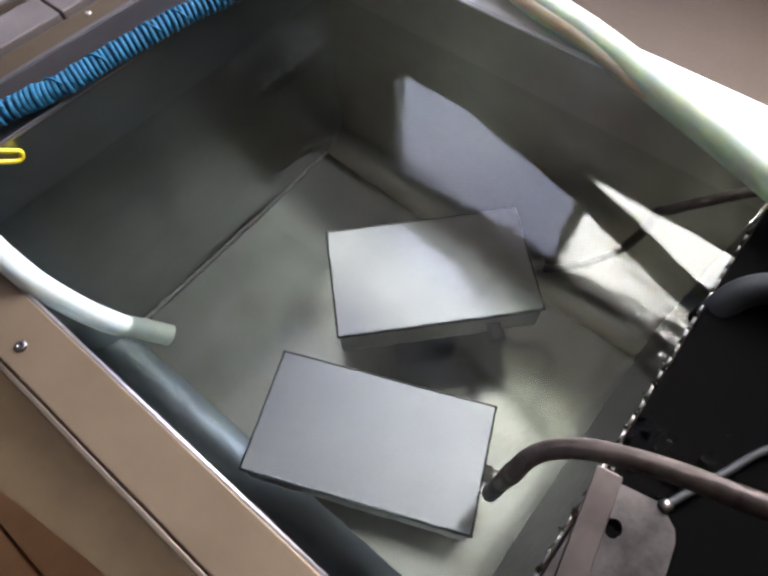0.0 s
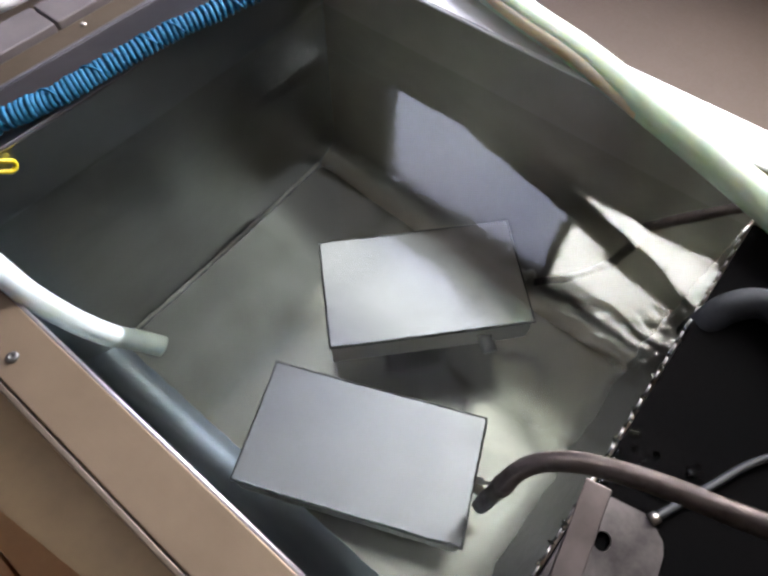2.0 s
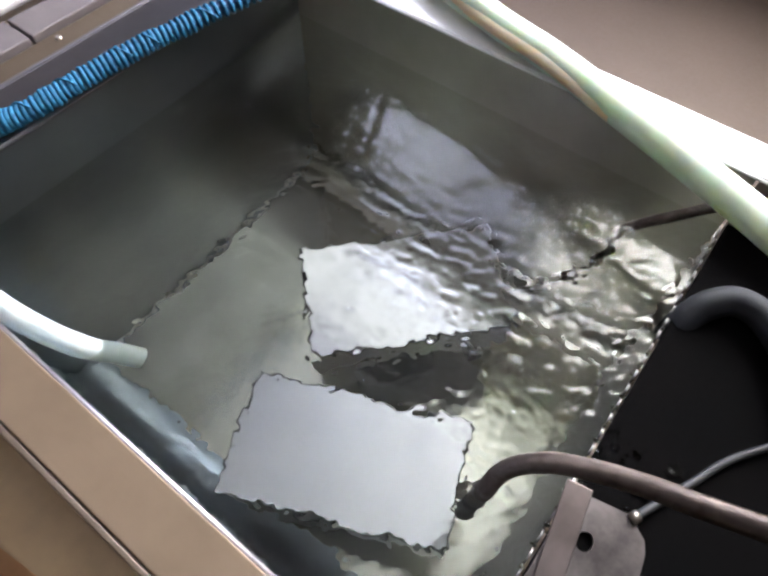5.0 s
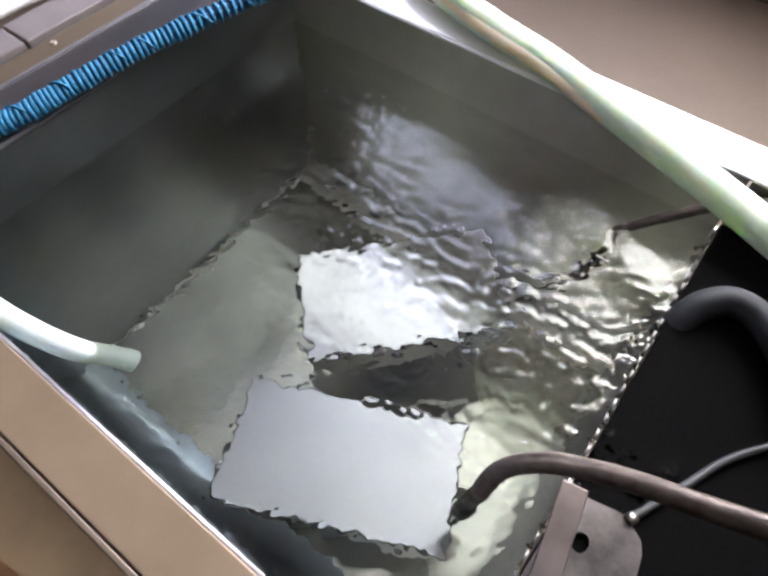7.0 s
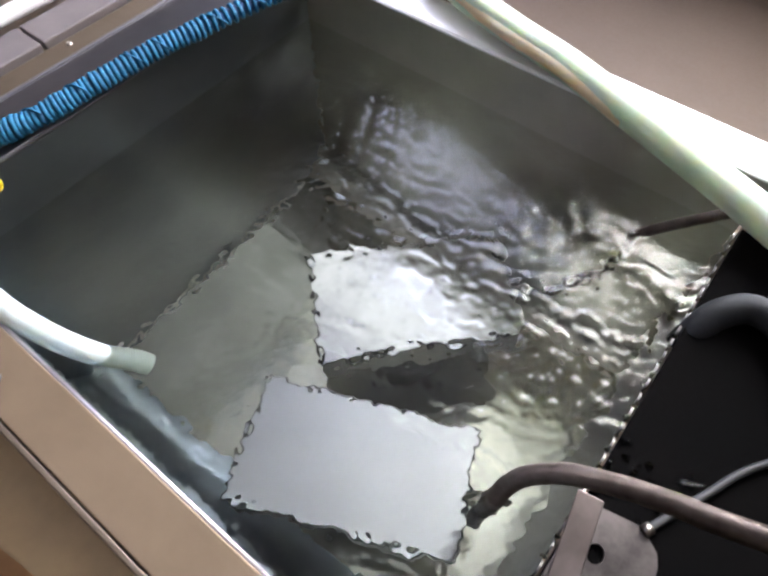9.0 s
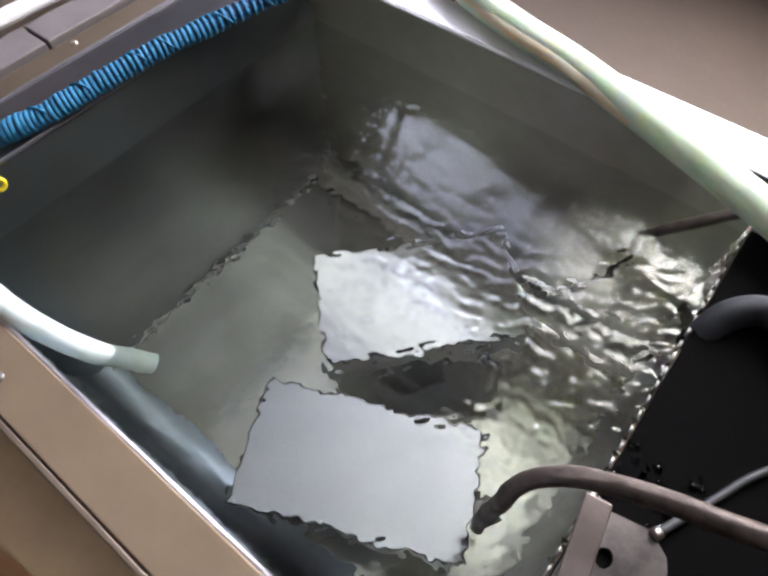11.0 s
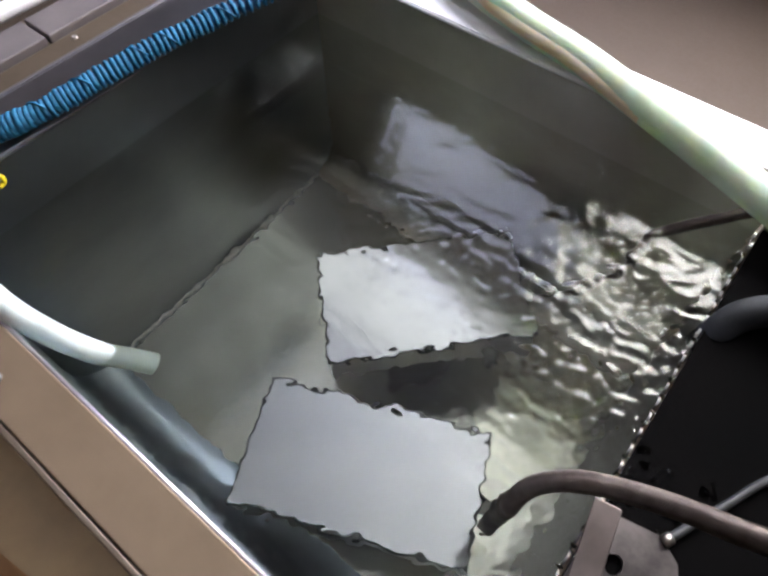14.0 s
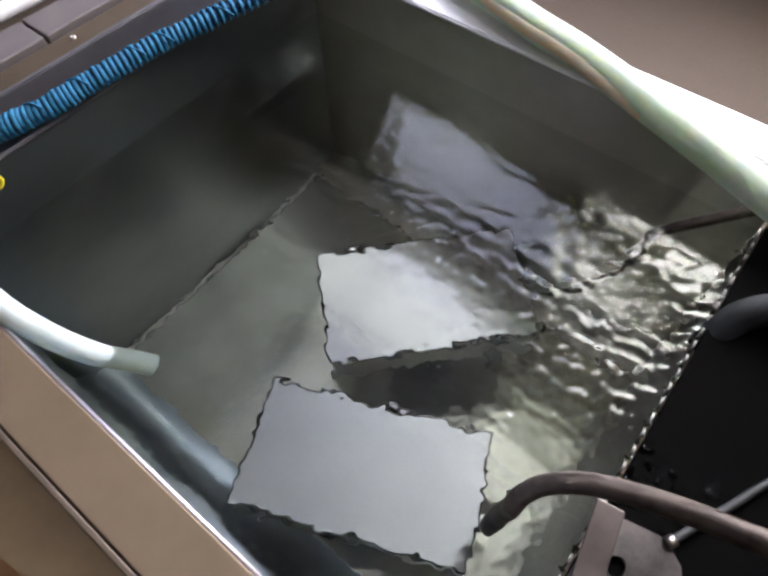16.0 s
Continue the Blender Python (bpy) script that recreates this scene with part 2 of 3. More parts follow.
def fill_panels():
    """Five large flat diffuser panels under the ceiling, above the window side of the tank; unseen, added as fill
    light.
    """
    for x in (-1.15, -.41, .33, 1.07, 1.81):
        t = tagged(new("fill_panel"), "large flat white fill panel added unseen under the ceiling", "lamp", "ceiling light panels")
        t.location = (x, .90, RZ)
        f = bmesh.new()
        for q in ((-.37, -.29, .37, -.27), (-.37, .27, .37, .29), (-.37, -.27, -.35, .27), (.35, -.27, .37, .27)):
            box_bm(q[0], q[1], -.04, q[2], q[3], 0, bm=f)
        part("frame", f, FRAME_GREY, t)
        part("diffuser", box_bm(-.35, -.27, -.03, .35, .27, -.02), PANEL_GLOW, t, "glowing white diffuser")


# ---- tank ----
def screw_bm(r=.0054):
    """A pan-head screw with a cross recess, standing on z = 0."""
    bm = bmesh.new()
    n = 20
    prof = [(r, 0), (r, .0012), (r * .86, .0022), (r * .5, .0027), (r * .42, .0027), (r * .36, .0016)]
    rings = [[bm.verts.new((q * math.cos(2 * math.pi * k / n), q * math.sin(2 * math.pi * k / n), z)) for k in range(n)] for q, z in prof]
    for A, B in zip(rings, rings[1:]):
        for k in range(n):
            bm.faces.new((A[k], A[(k + 1) % n], B[(k + 1) % n], B[k]))
    bm.faces.new(rings[-1])
    return bm


def tank():
    t = tagged(new("steel_tank"), "open stainless steel ultrasonic cleaning tank filled with water", "tank")
    th = 0.003

    def bent(vertical, along0, along1, name, m, r):
        """A wall that bends into the bottom with radius r; vertical(d, z, a) places a point d from the wall, at a along it."""
        prof = [(0, -.004)] + [(0, z) for z in (-.10, -.2, -.3, -.4)] + [(r - r * math.cos(q), ZF + r - r * math.sin(q)) for q in [k / 14 * math.pi / 2 for k in range(15)]] + [(r + .004, ZF)]
        n_ = 24
        bm = bmesh.new()
        rows = []
        for k in range(n_ + 1):
            a = along0 + (along1 - along0) * k / n_
            dent = lambda d, z: .0006 * noise.noise((a * 5, z * 7, d * 7))
            rows.append([bm.verts.new(vertical(d + dent(d, z), z, a)) for d, z in prof])
        outer = [[bm.verts.new(vertical(d - th if i_ < 13 else d, z - (th if i_ >= 13 else 0), along0 + (along1 - along0) * k / n_)) for i_, (d, z) in enumerate(prof)] for k in (0, n_)]
        for A, B in zip(rows, rows[1:]):
            for q in range(len(prof) - 1):
                bm.faces.new((A[q], A[q + 1], B[q + 1], B[q]))
        for q in range(len(prof) - 1):
            bm.faces.new((outer[0][q], outer[1][q], outer[1][q + 1], outer[0][q + 1]))
        bmesh.ops.recalc_face_normals(bm, faces=bm.faces[:])
        part(name, bm, m, t, smooth=True)
    # one tank steel: the tint of each wall imitates what it reflects
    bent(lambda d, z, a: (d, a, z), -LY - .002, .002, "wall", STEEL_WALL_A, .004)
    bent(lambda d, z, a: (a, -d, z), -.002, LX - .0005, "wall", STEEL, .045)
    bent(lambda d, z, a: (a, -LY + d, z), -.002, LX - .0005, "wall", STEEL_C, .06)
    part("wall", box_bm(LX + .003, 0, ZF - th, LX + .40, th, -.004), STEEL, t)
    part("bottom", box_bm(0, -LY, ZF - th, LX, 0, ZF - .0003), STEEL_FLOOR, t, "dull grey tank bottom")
    # flanges with a rolled inner lip, each side's reflection in its colour
    rim_c = part("rim", box_bm(.0, -LY - .0495, -.004, LX, -LY - .001, .002, .0018, 3), RIM_TAN_REFLECT, t, "satin steel flange, its warm tan a painted reflection")
    part("lip", tube_bm([(.0, -LY, -.001), (LX, -LY, -.001)], .0024, 1, 10, smooth_path=False), LIP, rim_c, smooth=True)
    rim_b = part("rim", box_bm(-.08, .001, -.004, LX + .40, .052, .002, .0018, 3), RIM_GLARE, t, "satin steel flange")
    part("lip", tube_bm([(.0, 0, -.001), (LX + .40, 0, -.001)], .0018, 1, 10, smooth_path=False), RIM_GLARE, rim_b, smooth=True)
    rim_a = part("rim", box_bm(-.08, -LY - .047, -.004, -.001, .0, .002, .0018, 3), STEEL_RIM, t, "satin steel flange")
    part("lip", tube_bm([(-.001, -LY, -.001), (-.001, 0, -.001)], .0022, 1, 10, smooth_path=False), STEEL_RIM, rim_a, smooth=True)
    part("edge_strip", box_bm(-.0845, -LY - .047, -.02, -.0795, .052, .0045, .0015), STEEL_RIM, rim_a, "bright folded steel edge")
    for x, y in ((.2165, -.612), (.50, -.612)):
        sc = part("screw", screw_bm(), TOOTH_STEEL, rim_c, smooth=True)
        sc.location = (x, y, .002)
    # weld bead in the sharp corner between bottom and side
    w = lambda i, j: 1 + .5 * noise.noise((i * .45, j, 0)) + .3 * noise.noise((i * .11, 0, 5))
    path = [(.0035 + .0012 * noise.noise((k * .7, 0, 0)), -LY + .05 + (LY - .10) * k / 40, ZF + .0025) for k in range(41)]
    part("weld_seam", tube_bm(path, .0030, 240, 8, wobble=w), WELD, t, "rough bright weld bead", smooth=True)
    return t


PITCH = .0185


def overflow():
    """Toothed weir at the tank end and the overflow compartment behind it, its dark depth a black sheet."""
    t = tagged(new("overflow_weir"), "thin steel overflow weir with a toothed top edge", "weir")
    part("sheet", box_bm(LX, -LY, ZF - .003, LX + .002, 0, ZW - .004), TOOTH_STEEL, t)
    n = int(LY / PITCH)
    for k in range(n):
        bm = bmesh.new()
        y0 = -LY + .004 + k * PITCH
        prof = [(0, -.0045), (.0015, .003), (.004, .0058), (.008, .0064), (.0115, .0056), (.0138, .0028), (.0155, -.0045)]
        a = [bm.verts.new((LX, y0 + y, ZW + z)) for y, z in prof]
        b = [bm.verts.new((LX + .002, y0 + y, ZW + z)) for y, z in prof]
        bm.faces.new(a[::-1])
        bm.faces.new(b)
        for q in range(len(prof)):
            m = (q + 1) % len(prof)
            bm.faces.new((a[q], a[m], b[m], b[q]))
        part("tooth", bm, TOOTH_STEEL, t)
    r = tagged(new("overflow_tray"), "overflow compartment behind the weir, its shade a black sheet", "tray")
    ZT = -.071
    # black sheet in place of the unlit depth; it also covers the sliding water
    part("mat", box_bm(LX + .004, -LY - .25, ZT - .004, LX + .40, -.001, ZT), VOID_BLACK, r)
    bm = bmesh.new()
    # plate with a round hole
    hx, hy, hr, m_ = .679, -.405, .0068, 28
    outer = [(.653, -.372), (.700, -.362), (.722, -.376), (.728, -.41), (.735, -.60), (.653, -.60)]

    def edge(c, s_):
        best = 1e9
        for (ax, ay), (bx, by) in zip(outer, outer[1:] + outer[:1]):
            ex, ey = bx - ax, by - ay
            den = c * ey - s_ * ex
            if abs(den) > 1e-9:
                f = ((ax - hx) * ey - (ay - hy) * ex) / den
                g = ((ax - hx) * s_ - (ay - hy) * c) / den
                if f > 0 and -1e-6 <= g <= 1 + 1e-6:
                    best = min(best, f)
        return best
    rings = []
    for z in (ZT + .001, ZT + .0045):
        A, B = [], []
        for k in range(m_):
            c, s_ = math.cos(2 * math.pi * k / m_), math.sin(2 * math.pi * k / m_)
            f = edge(c, s_)
            A.append(bm.verts.new((hx + hr * c, hy + hr * 1.25 * s_, z)))
            B.append(bm.verts.new((hx + f * c, hy + f * s_, z - (.001 if z > ZT + .002 else 0))))
        rings.append((A, B))
    (a0, b0), (a1, b1) = rings
    for k in range(m_):
        m2 = (k + 1) % m_
        bm.faces.new((a1[k], b1[k], b1[m2], a1[m2]))
        bm.faces.new((a0[k], a1[k], a1[m2], a0[m2]))
        bm.faces.new((b0[k], b0[m2], b1[m2], b1[k]))
    part("drain_plate", bm, PLATE_STEEL, r, "dull pinkish steel plate with a round hole")
    st = part("strap", box_bm(-.0115, -.125, 0, .0115, .05, .0022, .0008), BRONZE_STEEL, r, "brownish steel strap")
    st.matrix_basis = pose(.663, -.416, ZT + .0055, 0, 0, 10)
    d = tagged(new("steel_rod"), "thin grey steel rod lying in the overflow tray", "rod")
    part("shaft", tube_bm([(.704, -.362, ZT + .0045), (.73, -.308, ZT + .0045), (.753, -.261, ZT + .0045), (.80, -.20, ZT + .0045)], .0037, 30, 12), ROD_GREY, d, smooth=True)
    part("end_cap", tube_bm([(.7025, -.3655, ZT + .0048), (.7055, -.359, ZT + .0048)], .0052, 1, 12, smooth_path=False), STEEL, d, smooth=True)
    h = tagged(new("grey_hose"), "dim grey hose curving through the overflow tray", "hose")
    part("tube", tube_bm([(.659, -.163, ZT - .03), (.662, -.152, ZT - .010), (.6707, -.1296, ZT + .004), (.6891, -.111, ZT + .012), (.7084, -.1091, ZT + .016), (.7296, -.1173, ZT + .016), (.757, -.142, ZT + .016), (.785, -.19, ZT + .016)], .0155, 60, 18), HOSE_GREY, h, smooth=True)


def drops():
    """Beads of water in the notches of the weir, and splashes beside it."""
    rng = random.Random(5)
    bm = bmesh.new()

    def drop(x, y, z, rx, ry, rz):
        g = bmesh.ops.create_icosphere(bm, subdivisions=2, radius=1)
        for v in g["verts"]:
            k = 1 + .45 * noise.noise((v.co.x * 1.4 + x * 90, v.co.y * 1.4 + y * 90, v.co.z * 1.4))
            v.co = Vector((x + v.co.x * rx * k, y + v.co.y * ry * k, z + v.co.z * rz))
    n = int(LY / PITCH)
    for k in range(n):
        y = -LY + .004 + k * PITCH + .017
        if y > -.04:
            continue
        if rng.random() < .8:
            drop(LX + .0015 + rng.uniform(-.002, .003), y + rng.uniform(-.002, .002), ZW + .0045, .0034 * rng.uniform(.5, 1.25), .0026 * rng.uniform(.5, 1.2), .0026)
        if rng.random() < .55:
            drop(LX + rng.uniform(-.004, .006), y + rng.uniform(-.006, .006), ZW + .0075, .0018, .0018, .0015)
    for k in range(95):
        q = rng.choice((.0009, .0012, .0016, .0026)) * rng.uniform(.8, 1.2)
        x = LX + .006 + .075 * rng.random() ** 1.6
        y = -.345 + .5 * (x - LX) * .9 + rng.gauss(0, .017)
        drop(x, y, -.071 + q * .45, q * rng.uniform(1, 1.7), q * rng.uniform(.8, 1.2), q * .9)
    tagged(part("water_drops", bm, WATER, smooth=True), "small glinting drops of water along the weir", "water drops", kind="stuff")


def workbench():
    # made-up bench: a brown surface that catches window light in the background
    t = tagged(new("workbench"), "low brown bench shape added to catch window light behind the tank", "workbench")
    part("top", box_bm(-1.3, .30, -.45, 2.2, 1.17, -.42, .004), BACKGROUND_TAN, t)
    for x in (-1.25, .4, 2.1):
        for y in (.34, 1.09):
            part("leg", box_bm(x, y, FZ, x + .05, y + .05, -.451, .003), BACKGROUND_TAN, t)


def wooden_pallet():
    t = tagged(new("wooden_pallet"), "orange brown wooden boards lying before the tank", "boards")
    for k in range(7):
        y = -.66 - .13 * k
        part("board", box_bm(-.9, y - .124, FZ + .03, .9, y, FZ + .055, .003), CASING, t)
    for x in (-.8, 0, .8):
        part("bearer", box_bm(x - .04, -1.57, FZ + .001, x + .04, -.66, FZ + .029, .002), CASING, t)


def cabinets():
    c = tagged(new("side_cabinet"), "tan sheet steel cabinet beside the tank rim", "cabinet")
    part("body", box_bm(-.86, -LY - .11, FZ, -.135, .052, -.03, .004), TAN_STEEL, c)
    part("top_sheet", box_bm(-.155, -LY - .11, -.029, -.0855, .052, -.021, .002), TAN_STEEL, c, "brownish folded sheet along the rim")
    part("joint_cover", box_bm(-.215, -LY - .11, -.0295, -.16, -.318, -.014, .002), MAUVE_STEEL, c, "mauve grey cover strip")
    part("joint_cover", box_bm(-.215, -.314, -.0295, -.16, .05, -.014, .002), MAUVE_STEEL, c, "mauve grey cover strip")
    sc = part("screw", screw_bm(.0042), STEEL, c, smooth=True)
    sc.location = (-.141, -.292, -.021)
    f = tagged(new("front_casing"), "brownish sheet steel casing below the tank flange", "casing")
    bm = bmesh.new()
    lo = [(-.1, -.755), (LX, -.655), (LX, -LY - .006), (-.1, -LY - .006)]
    for z0, z1 in ((FZ, -.07),):
        a = [bm.verts.new((x, y, z0)) for x, y in lo]
        b = [bm.verts.new((x, y, z1)) for x, y in lo]
        bm.faces.new(a[::-1])
        bm.faces.new(b)
        for k in range(4):
            bm.faces.new((a[k], a[(k + 1) % 4], b[(k + 1) % 4], b[k]))
    bmesh.ops.bevel(bm, geom=bm.edges[:], offset=.003, segments=2, affect="EDGES")
    part("body", bm, CASE_TAN, f)
    part("flange_edge", box_bm(-.1, -LY - .056, -.03, LX, -LY - .0505, .0005, .0015), TAN_STEEL, f, "dark folded flange edge")
    g = tagged(new("generator_cabinet"), "grey steel cabinet below the overflow tray", "cabinet")
    part("front", box_bm(LX + .002, -LY - .27, FZ, LX + .40, -LY - .255, -.08), TAN_STEEL, g)
    part("back", box_bm(LX + .004, .006, FZ, LX + .82, .02, -.006), TAN_STEEL, g)
    part("side", box_bm(LX + .80, -LY - .27, FZ, LX + .82, .004, -.02), TAN_STEEL, g)
    part("cover", box_bm(LX + .405, -LY - .27, -.02, LX + .82, .052, 0, .004), TAN_STEEL, g)


# ---- water ----
SHEET = 1.42


def wave_height(u, v):
    """Ripples along the sheet: calm for the first 0.6 m, then choppier and choppier."""
    rng = np.random.RandomState(4)
    st = lambda a, b, x: np.clip((x - a) / (b - a), 0, 1) ** 2 * (3 - 2 * np.clip((x - a) / (b - a), 0, 1))
    near = .45 + .65 * np.clip((v + LY) / LY, 0, 1) ** 1.4
    slope = .004 + near * (.043 * st(.55, .84, u) + .045 * st(.86, 1.12, u))
    h = np.zeros_like(u)
    n = 30
    for k in range(n):
        lam = .0095 * (3.2 ** rng.rand())
        th = np.pi / 2 + .75 * rng.randn()
        warp = .15 * np.sin(u * 9 + k) + .15 * np.sin(v * 11 + 2 * k)
        ph = 2 * np.pi / lam * (u * np.cos(th + .12 * warp) + v * np.sin(th + .12 * warp)) + rng.rand() * 6.28
        h += lam / (2 * np.pi) * np.sin(ph) * np.sqrt(2. / n)
    # sharpen the crests a little
    f = np.zeros_like(u)
    for k in range(16):
        lam = .0065 * (2.0 ** rng.rand())
        th = rng.rand() * 2 * np.pi
        f += lam / (2 * np.pi) * np.sin(2 * np.pi / lam * (u * np.cos(th) + v * np.sin(th)) + rng.rand() * 6.28) * np.sqrt(2. / 16)
    h = h + .6 * f
    return slope * (h + 25 * h * np.abs(h))


def water():
    nu, nv = 1180, 470
    u = np.linspace(0, SHEET, nu)
    v = np.linspace(-LY - .0025, .0025, nv)
    U, V = np.meshgrid(u, v, indexing="ij")
    H = wave_height(U, V)
    co = np.stack([U, V, H], -1).reshape(-1, 3)
    i, j = np.meshgrid(np.arange(nu - 1), np.arange(nv - 1), indexing="ij")
    a = (i * nv + j).ravel()
    faces = np.stack([a, a + nv, a + nv + 1, a + 1], -1)
    me = bpy.data.meshes.new("water")
    me.from_pydata(co.tolist(), [], faces.tolist())
    me.materials.append(WATER)
    me.shade_smooth()
    ob = new("water", me)
    ob.matrix_basis = pose(0, 0, ZW)
    return tagged(ob, "clear water in the steel tank, calm then rippling", "water", kind="structure")


# ---- transducers ----
def transducer(cx, cy, l, w, ang, h=.070):
    t = tagged(new("transducer_box"), "sealed stainless steel transducer box under water on a low stand", "transducer box", "transducer boxes")
    t.matrix_basis = pose(cx, cy, ZB + .0005, 0, 0, ang)
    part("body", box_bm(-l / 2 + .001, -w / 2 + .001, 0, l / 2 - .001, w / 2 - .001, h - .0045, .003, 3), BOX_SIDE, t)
    part("gasket", box_bm(-l / 2 - .0016, -w / 2 - .0016, h - .0044, l / 2 + .0016, w / 2 + .0016, h - .0014, .0008), BLACK, t, "dark seam under the lid")
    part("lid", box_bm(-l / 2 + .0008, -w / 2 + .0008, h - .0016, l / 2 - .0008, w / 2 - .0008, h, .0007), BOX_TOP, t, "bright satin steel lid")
    part("stand", box_bm(-.05, -.025, ZF - ZB, .05, .025, .002, .003), TOOTH_STEEL, t, "dull steel pedestal under the box")
    # cable gland: hexagon nut and neck in the end face
    g = part("cable_gland", tube_bm([(l / 2 - .004, 0, .037), (l / 2 + .012, 0, .037)], .012, 1, 6, smooth_path=False), STEEL, t, "steel hexagon cable gland")
    part("neck", tube_bm([(l / 2 + .011, 0, .037), (l / 2 + .026, 0, .037)], .009, 1, 16, smooth_path=False), STEEL, g, smooth=True)
    return t


def slanting_pipe():
    t = tagged(new("slanting_pipe"), "brown painted pipe running slantwise before the windows", "pipe")
    part("tube", tube_bm([(-.35, 1.13, .87), (.22, 1.10, 1.262), (.55, 1.10, 1.50), (.81, 1.10, 1.655), (1.4, 1.12, 2.02)], .015, 40, 14), PIPE_BROWN, t, smooth=True)
    part("bracket", box_bm(1.28, 1.10, 1.93, 1.34, 1.199, 1.97, .004), FRAME_GREY, t)
    part("bracket", box_bm(-.30, 1.10, .885, -.24, 1.199, .925, .004), FRAME_GREY, t)


room()
slanting_pipe()
fill_panels()
tank()
overflow()
drops()
cabinets()
wooden_pallet()
workbench()
WATER_SHEET = water()
# corners of the lids on the bottom
box_one = transducer(.3515, -.1974, .281, .166, 47.2)
part("side_gland", tube_bm([(.075, -.080, .030), (.078, -.105, .024)], .0105, 6, 12), TOOTH_STEEL, box_one, "dark cable gland", smooth=True)
transducer(.4362, -.4312, .281, .156, 23.6)


def hose(name, pts, r, m, label, category, n=80, wobble=None, inner=0.0):
    return tagged(part(name, tube_bm(pts, r, n, 20, wobble=wobble, inner=inner), m, smooth=True), label, category)


def rope_thing():
    """A core wound closely with cord."""
    path = [(-.04, -.62, .016), (-.020, -.477, .016), (-.006, -.409, .016), (-.003, -.343, .016), (.003, -.266, .016), (.014, -.185, .014), (.03, -.08, .01), (.04, -.01, -.004)]
    t = tagged(new("blue_rope"), "bright blue cord wound closely round a line on the tank rim", "rope")
    part("core", tube_bm(path, .0085, 80, 14), ROPE_BLUE, t, smooth=True)
    pts = spline(path, 400)
    fr = frames_along(pts)
    turns, per = 76, 18
    hel = []
    for k in range(turns * per + 1):
        f = k / (turns * per) * 400
        i = min(int(f), 399)
        p = pts[i].lerp(pts[i + 1], f - i)
        t_, a, b = fr[i]
        th = 2 * math.pi * k / per
        rr = .0094 * (1 + .22 * noise.noise((k * .012, 0, 0))) + .0016 * noise.noise((k * .07, 0, 0))
        hel.append(p + (a * math.cos(th) + b * math.sin(th)) * rr + t_ * (-.0035 * math.sin(th) + .0016 * noise.noise((k * .06, 4, 0))))
    part("winding", tube_bm(hel, .0029, 1, 8, smooth_path=False), ROPE_LIGHT, t, "lighter blue cord winding", smooth=True)
    # loose strands between the turns
    for n_, s0 in enumerate((52, 104, 150, 205, 232, 286, 318)):
        q = []
        for k in range(13):
            t_, a, b = fr[s0 + k]
            th = -1.2 + .2 * n_ + k * .16
            q.append(pts[s0 + k] + (a * math.cos(th) + b * math.sin(th)) * (.0112 + .0012 * math.sin(k / 12 * math.pi)))
        part("loose_strand", tube_bm(q, .0013, 24, 6), ROPE_LIGHT, t, smooth=True)


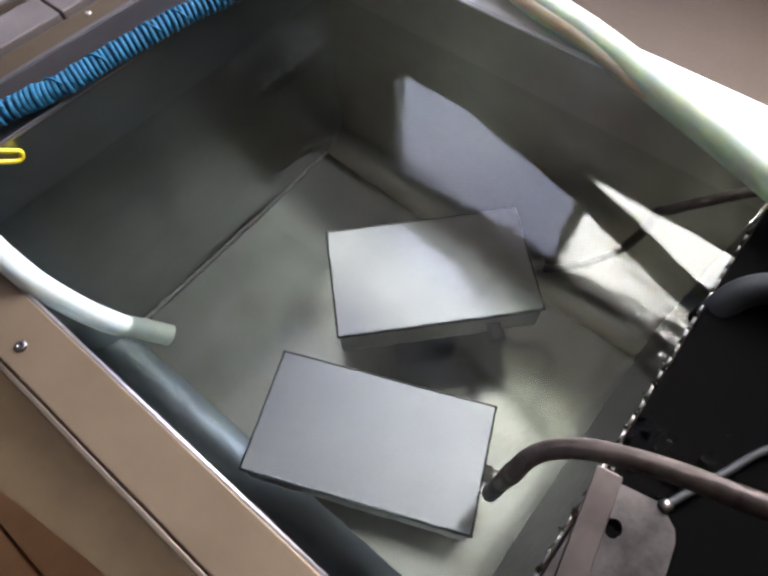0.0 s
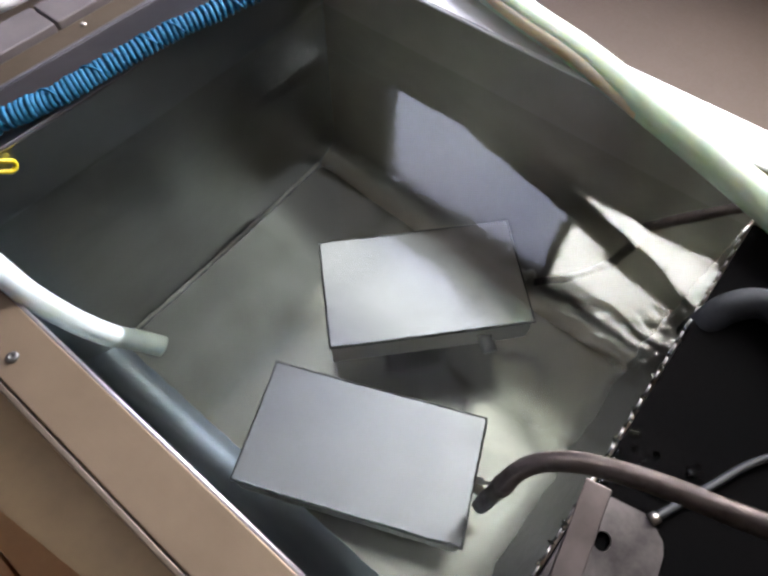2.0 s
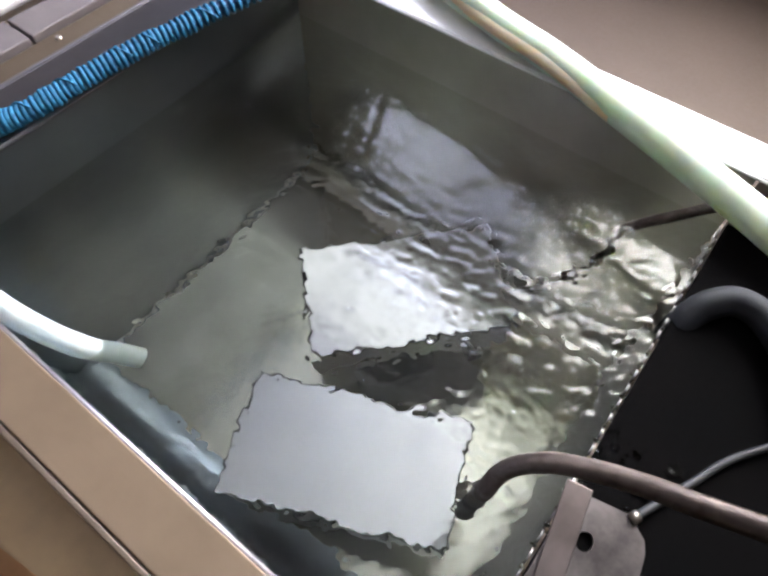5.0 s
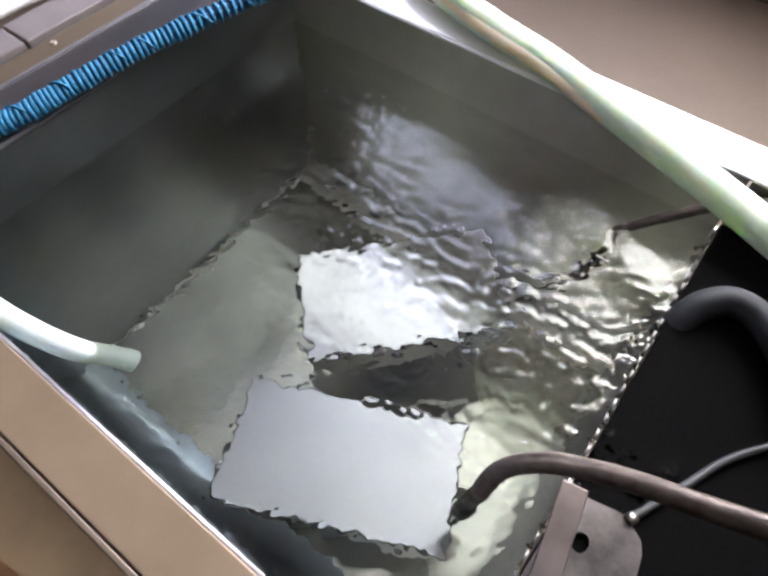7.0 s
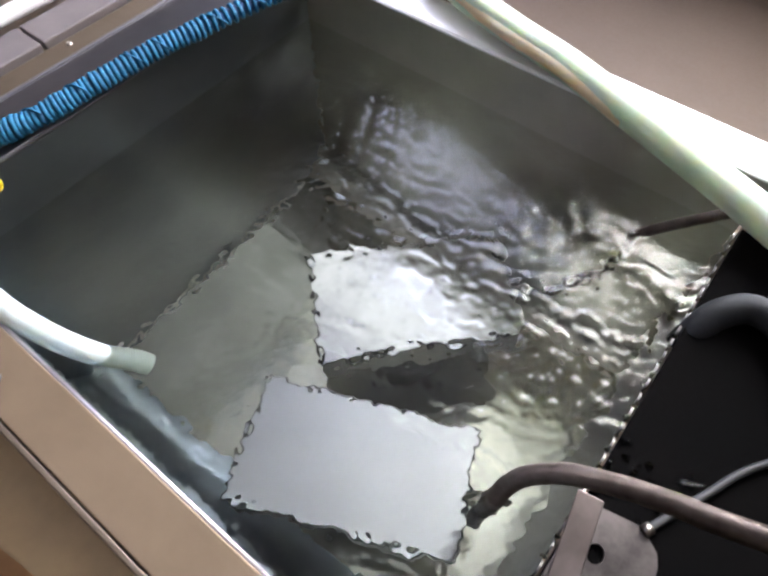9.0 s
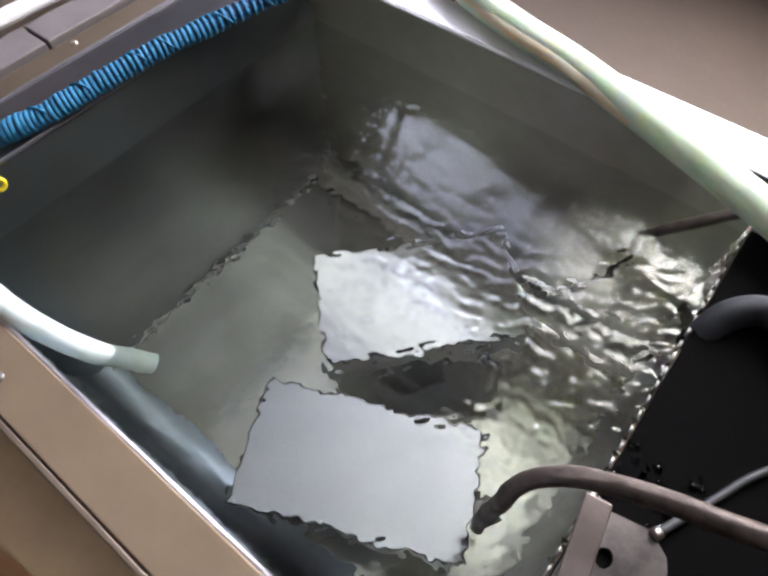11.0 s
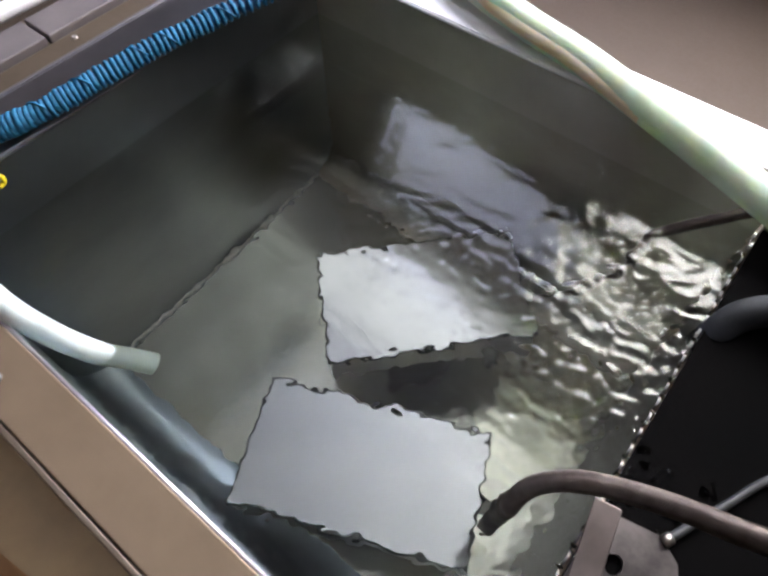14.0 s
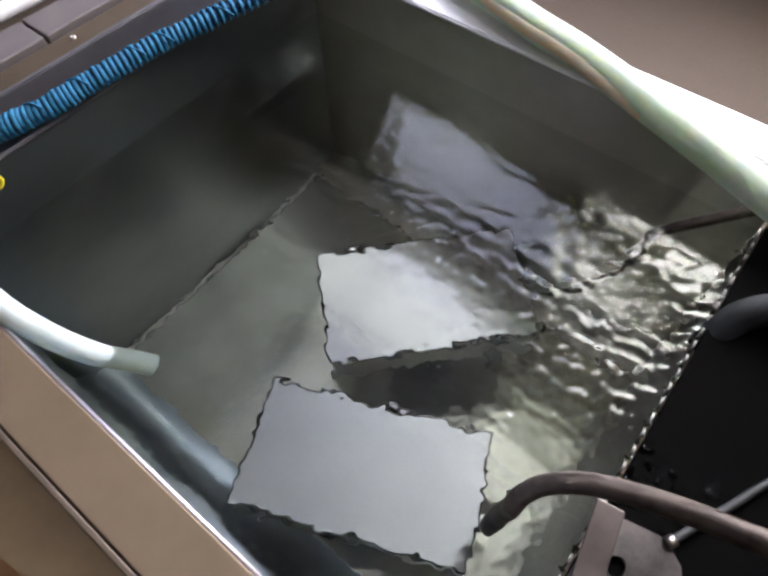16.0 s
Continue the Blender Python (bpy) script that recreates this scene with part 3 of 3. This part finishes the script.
def hoses():
    ribs = lambda i, j: 1 + .012 * (i % 2)
    d = hose("drain_hose", [(.05, -.585, .035), (.10, -.572, .026), (.136, -.571, .016), (.172, -.568, .000), (.193, -.557, -.040), (.205, -.5425, -.079), (.219, -.527, -.105), (.2355, -.514, -.124)], .0115, PVC,
             "translucent pale green hose hanging over the rim into the water", "hose", inner=.0085)
    b = hose("suction_hose", [(.02, .16, .03), (.20, .062, .024), (.307, .030, .021), (.392, .012, .020), (.464, -.010, .020), (.560, -.041, .020), (.632, -.066, .020), (.72, -.098, .020), (.84, -.13, .020), (1.0, -.12, .022)], .018, PVC,
             "thick translucent pale green ribbed hose along the tank rim", "hose", n=260, wobble=ribs)
    part("stripe", tube_bm([(.10, .095, .029), (.20, .0495, .0255), (.300, .0175, .0235), (.384, -.0005, .0225), (.44, -.0165, .0205), (.49, -.030, .016)], .0078, 60, 8), PEACH, b, "peach coloured stripe", smooth=True)
    c = tagged(new("conduit"), "braided steel conduit rising from a transducer box", "conduit", "conduits")
    p2 = [(0.5905, -0.36, -0.348), (0.592, -0.3565, -0.33), (0.5925, -0.355, -0.29), (0.5861, -0.4184, -0.2), (0.5891, -0.4174, -0.12), (0.5921, -0.4164, -0.0792), (0.594, -0.4063, -0.055), (0.6034, -0.3965, -0.032), (0.6254, -0.3858, -0.008), (0.6553, -0.3789, 0.012), (0.6836, -0.3755, 0.03), (0.7098, -0.3745, 0.046), (0.7259, -0.3734, 0.056), (0.7452, -0.3721, 0.068), (0.7678, -0.3705, 0.082)]
    braid(c, p2, .0083)
    part("elbow", tube_bm([(.572, -.373, -.368), (.582, -.3685, -.368), (.589, -.364, -.364), (.5905, -.360, -.348), (.5915, -.356, -.335)], .0105, 24, 16), STEEL, c, "thick steel elbow", smooth=True)
    c = tagged(new("conduit"), "braided steel conduit entering the water beside the hose", "conduit", "conduits")
    braid(c, [(.470, -.085, -.368), (.505, -.055, -.36), (.54, -.035, -.30), (.556, -.040, -.20), (.558, -.062, -.11), (.571, -.0605, -.079), (.604, -.042, -.052), (.64, -.020, -.030), (.685, -.008, -.009), (.76, .004, .003)], .0062)
    # loop of yellow cable tie
    t = tagged(new("hook_loop"), "yellow plastic loop hanging inside the tank rim", "loop")
    a, b = Vector((0, .772, -.635)), Vector((0, .54, .84))
    c = Vector((.006, -.4992, -.0077))
    ring = []
    for k in range(41):
        q = 2 * math.pi * k / 40
        ring.append(c + a * (.0125 * (1 if math.cos(q) >= 0 else -1) + .0062 * math.cos(q)) + b * .0062 * math.sin(q))
    part("loop", tube_bm(ring, .0028, 1, 10, smooth_path=False), YELLOW, t, smooth=True)
    part("tail", tube_bm([c - a * .018, c - a * .03 + b * .004, (-.004, -.54, .006)], .0028, 12, 8), YELLOW, t, smooth=True)
    # white pipe on the side cabinet
    t = tagged(new("white_pipe"), "white plastic pipe lying on the side cabinet", "pipe")
    part("tube", tube_bm([(-.245, -.50, -.004), (-.235, -.3586, -.004), (-.23, -.31, -.004), (-.22, .02, -.004)], .0105, 30, 16, inner=.008), WHITE_PIPE, t, smooth=True)
    part("collar", tube_bm([(-.2365, -.385, -.004), (-.2355, -.36, -.004)], .0125, 1, 18, smooth_path=False), WHITE_PIPE, t, smooth=True)


def braid(parent, pts, r):
    """Conduit core with a woven sleeve: two sets of helical wires."""
    part("core", tube_bm(pts, r * .96, 90, 16), BRAID_DARK, parent, smooth=True)
    n = 1200
    P = spline(pts, n)
    fr = frames_along(P)
    bm = bmesh.new()
    for sign in (1, -1):
        for w in range(18):
            q = []
            for i in range(0, n + 1, 4):
                t_, a, b = fr[i]
                th = sign * i * .075 + 2 * math.pi * w / 18
                q.append(P[i] + (a * math.cos(th) + b * math.sin(th)) * r * (.975 + .01 * sign * (1 if (i // 12) % 2 else -1)))
            tube_bm(q, r * .035, 1, 4, bm=bm, smooth_path=False)
    tagged(part("braid_sleeve", bm, BRAID, parent, smooth=True), kind="stuff")


rope_thing()
hoses()


def motions():
    walk(WATER_SHEET, [(t, pose(-s, 0, ZW)) for t, s in (
        (0, 0), (1.0, .003), (1.6, .02), (2.1, .08), (2.5, .2), (3.0, .36), (3.5, .45), (4.2, .55), (5.2, .63), (6.3, .66), (7.0, .69), (8.0, .72), (9.2, .755),
        (10.2, .70), (11.3, .58), (12.0, .50), (13.0, .42), (13.8, .44), (14.6, .47), (15.3, .43), (16.0, .455))])


motions()
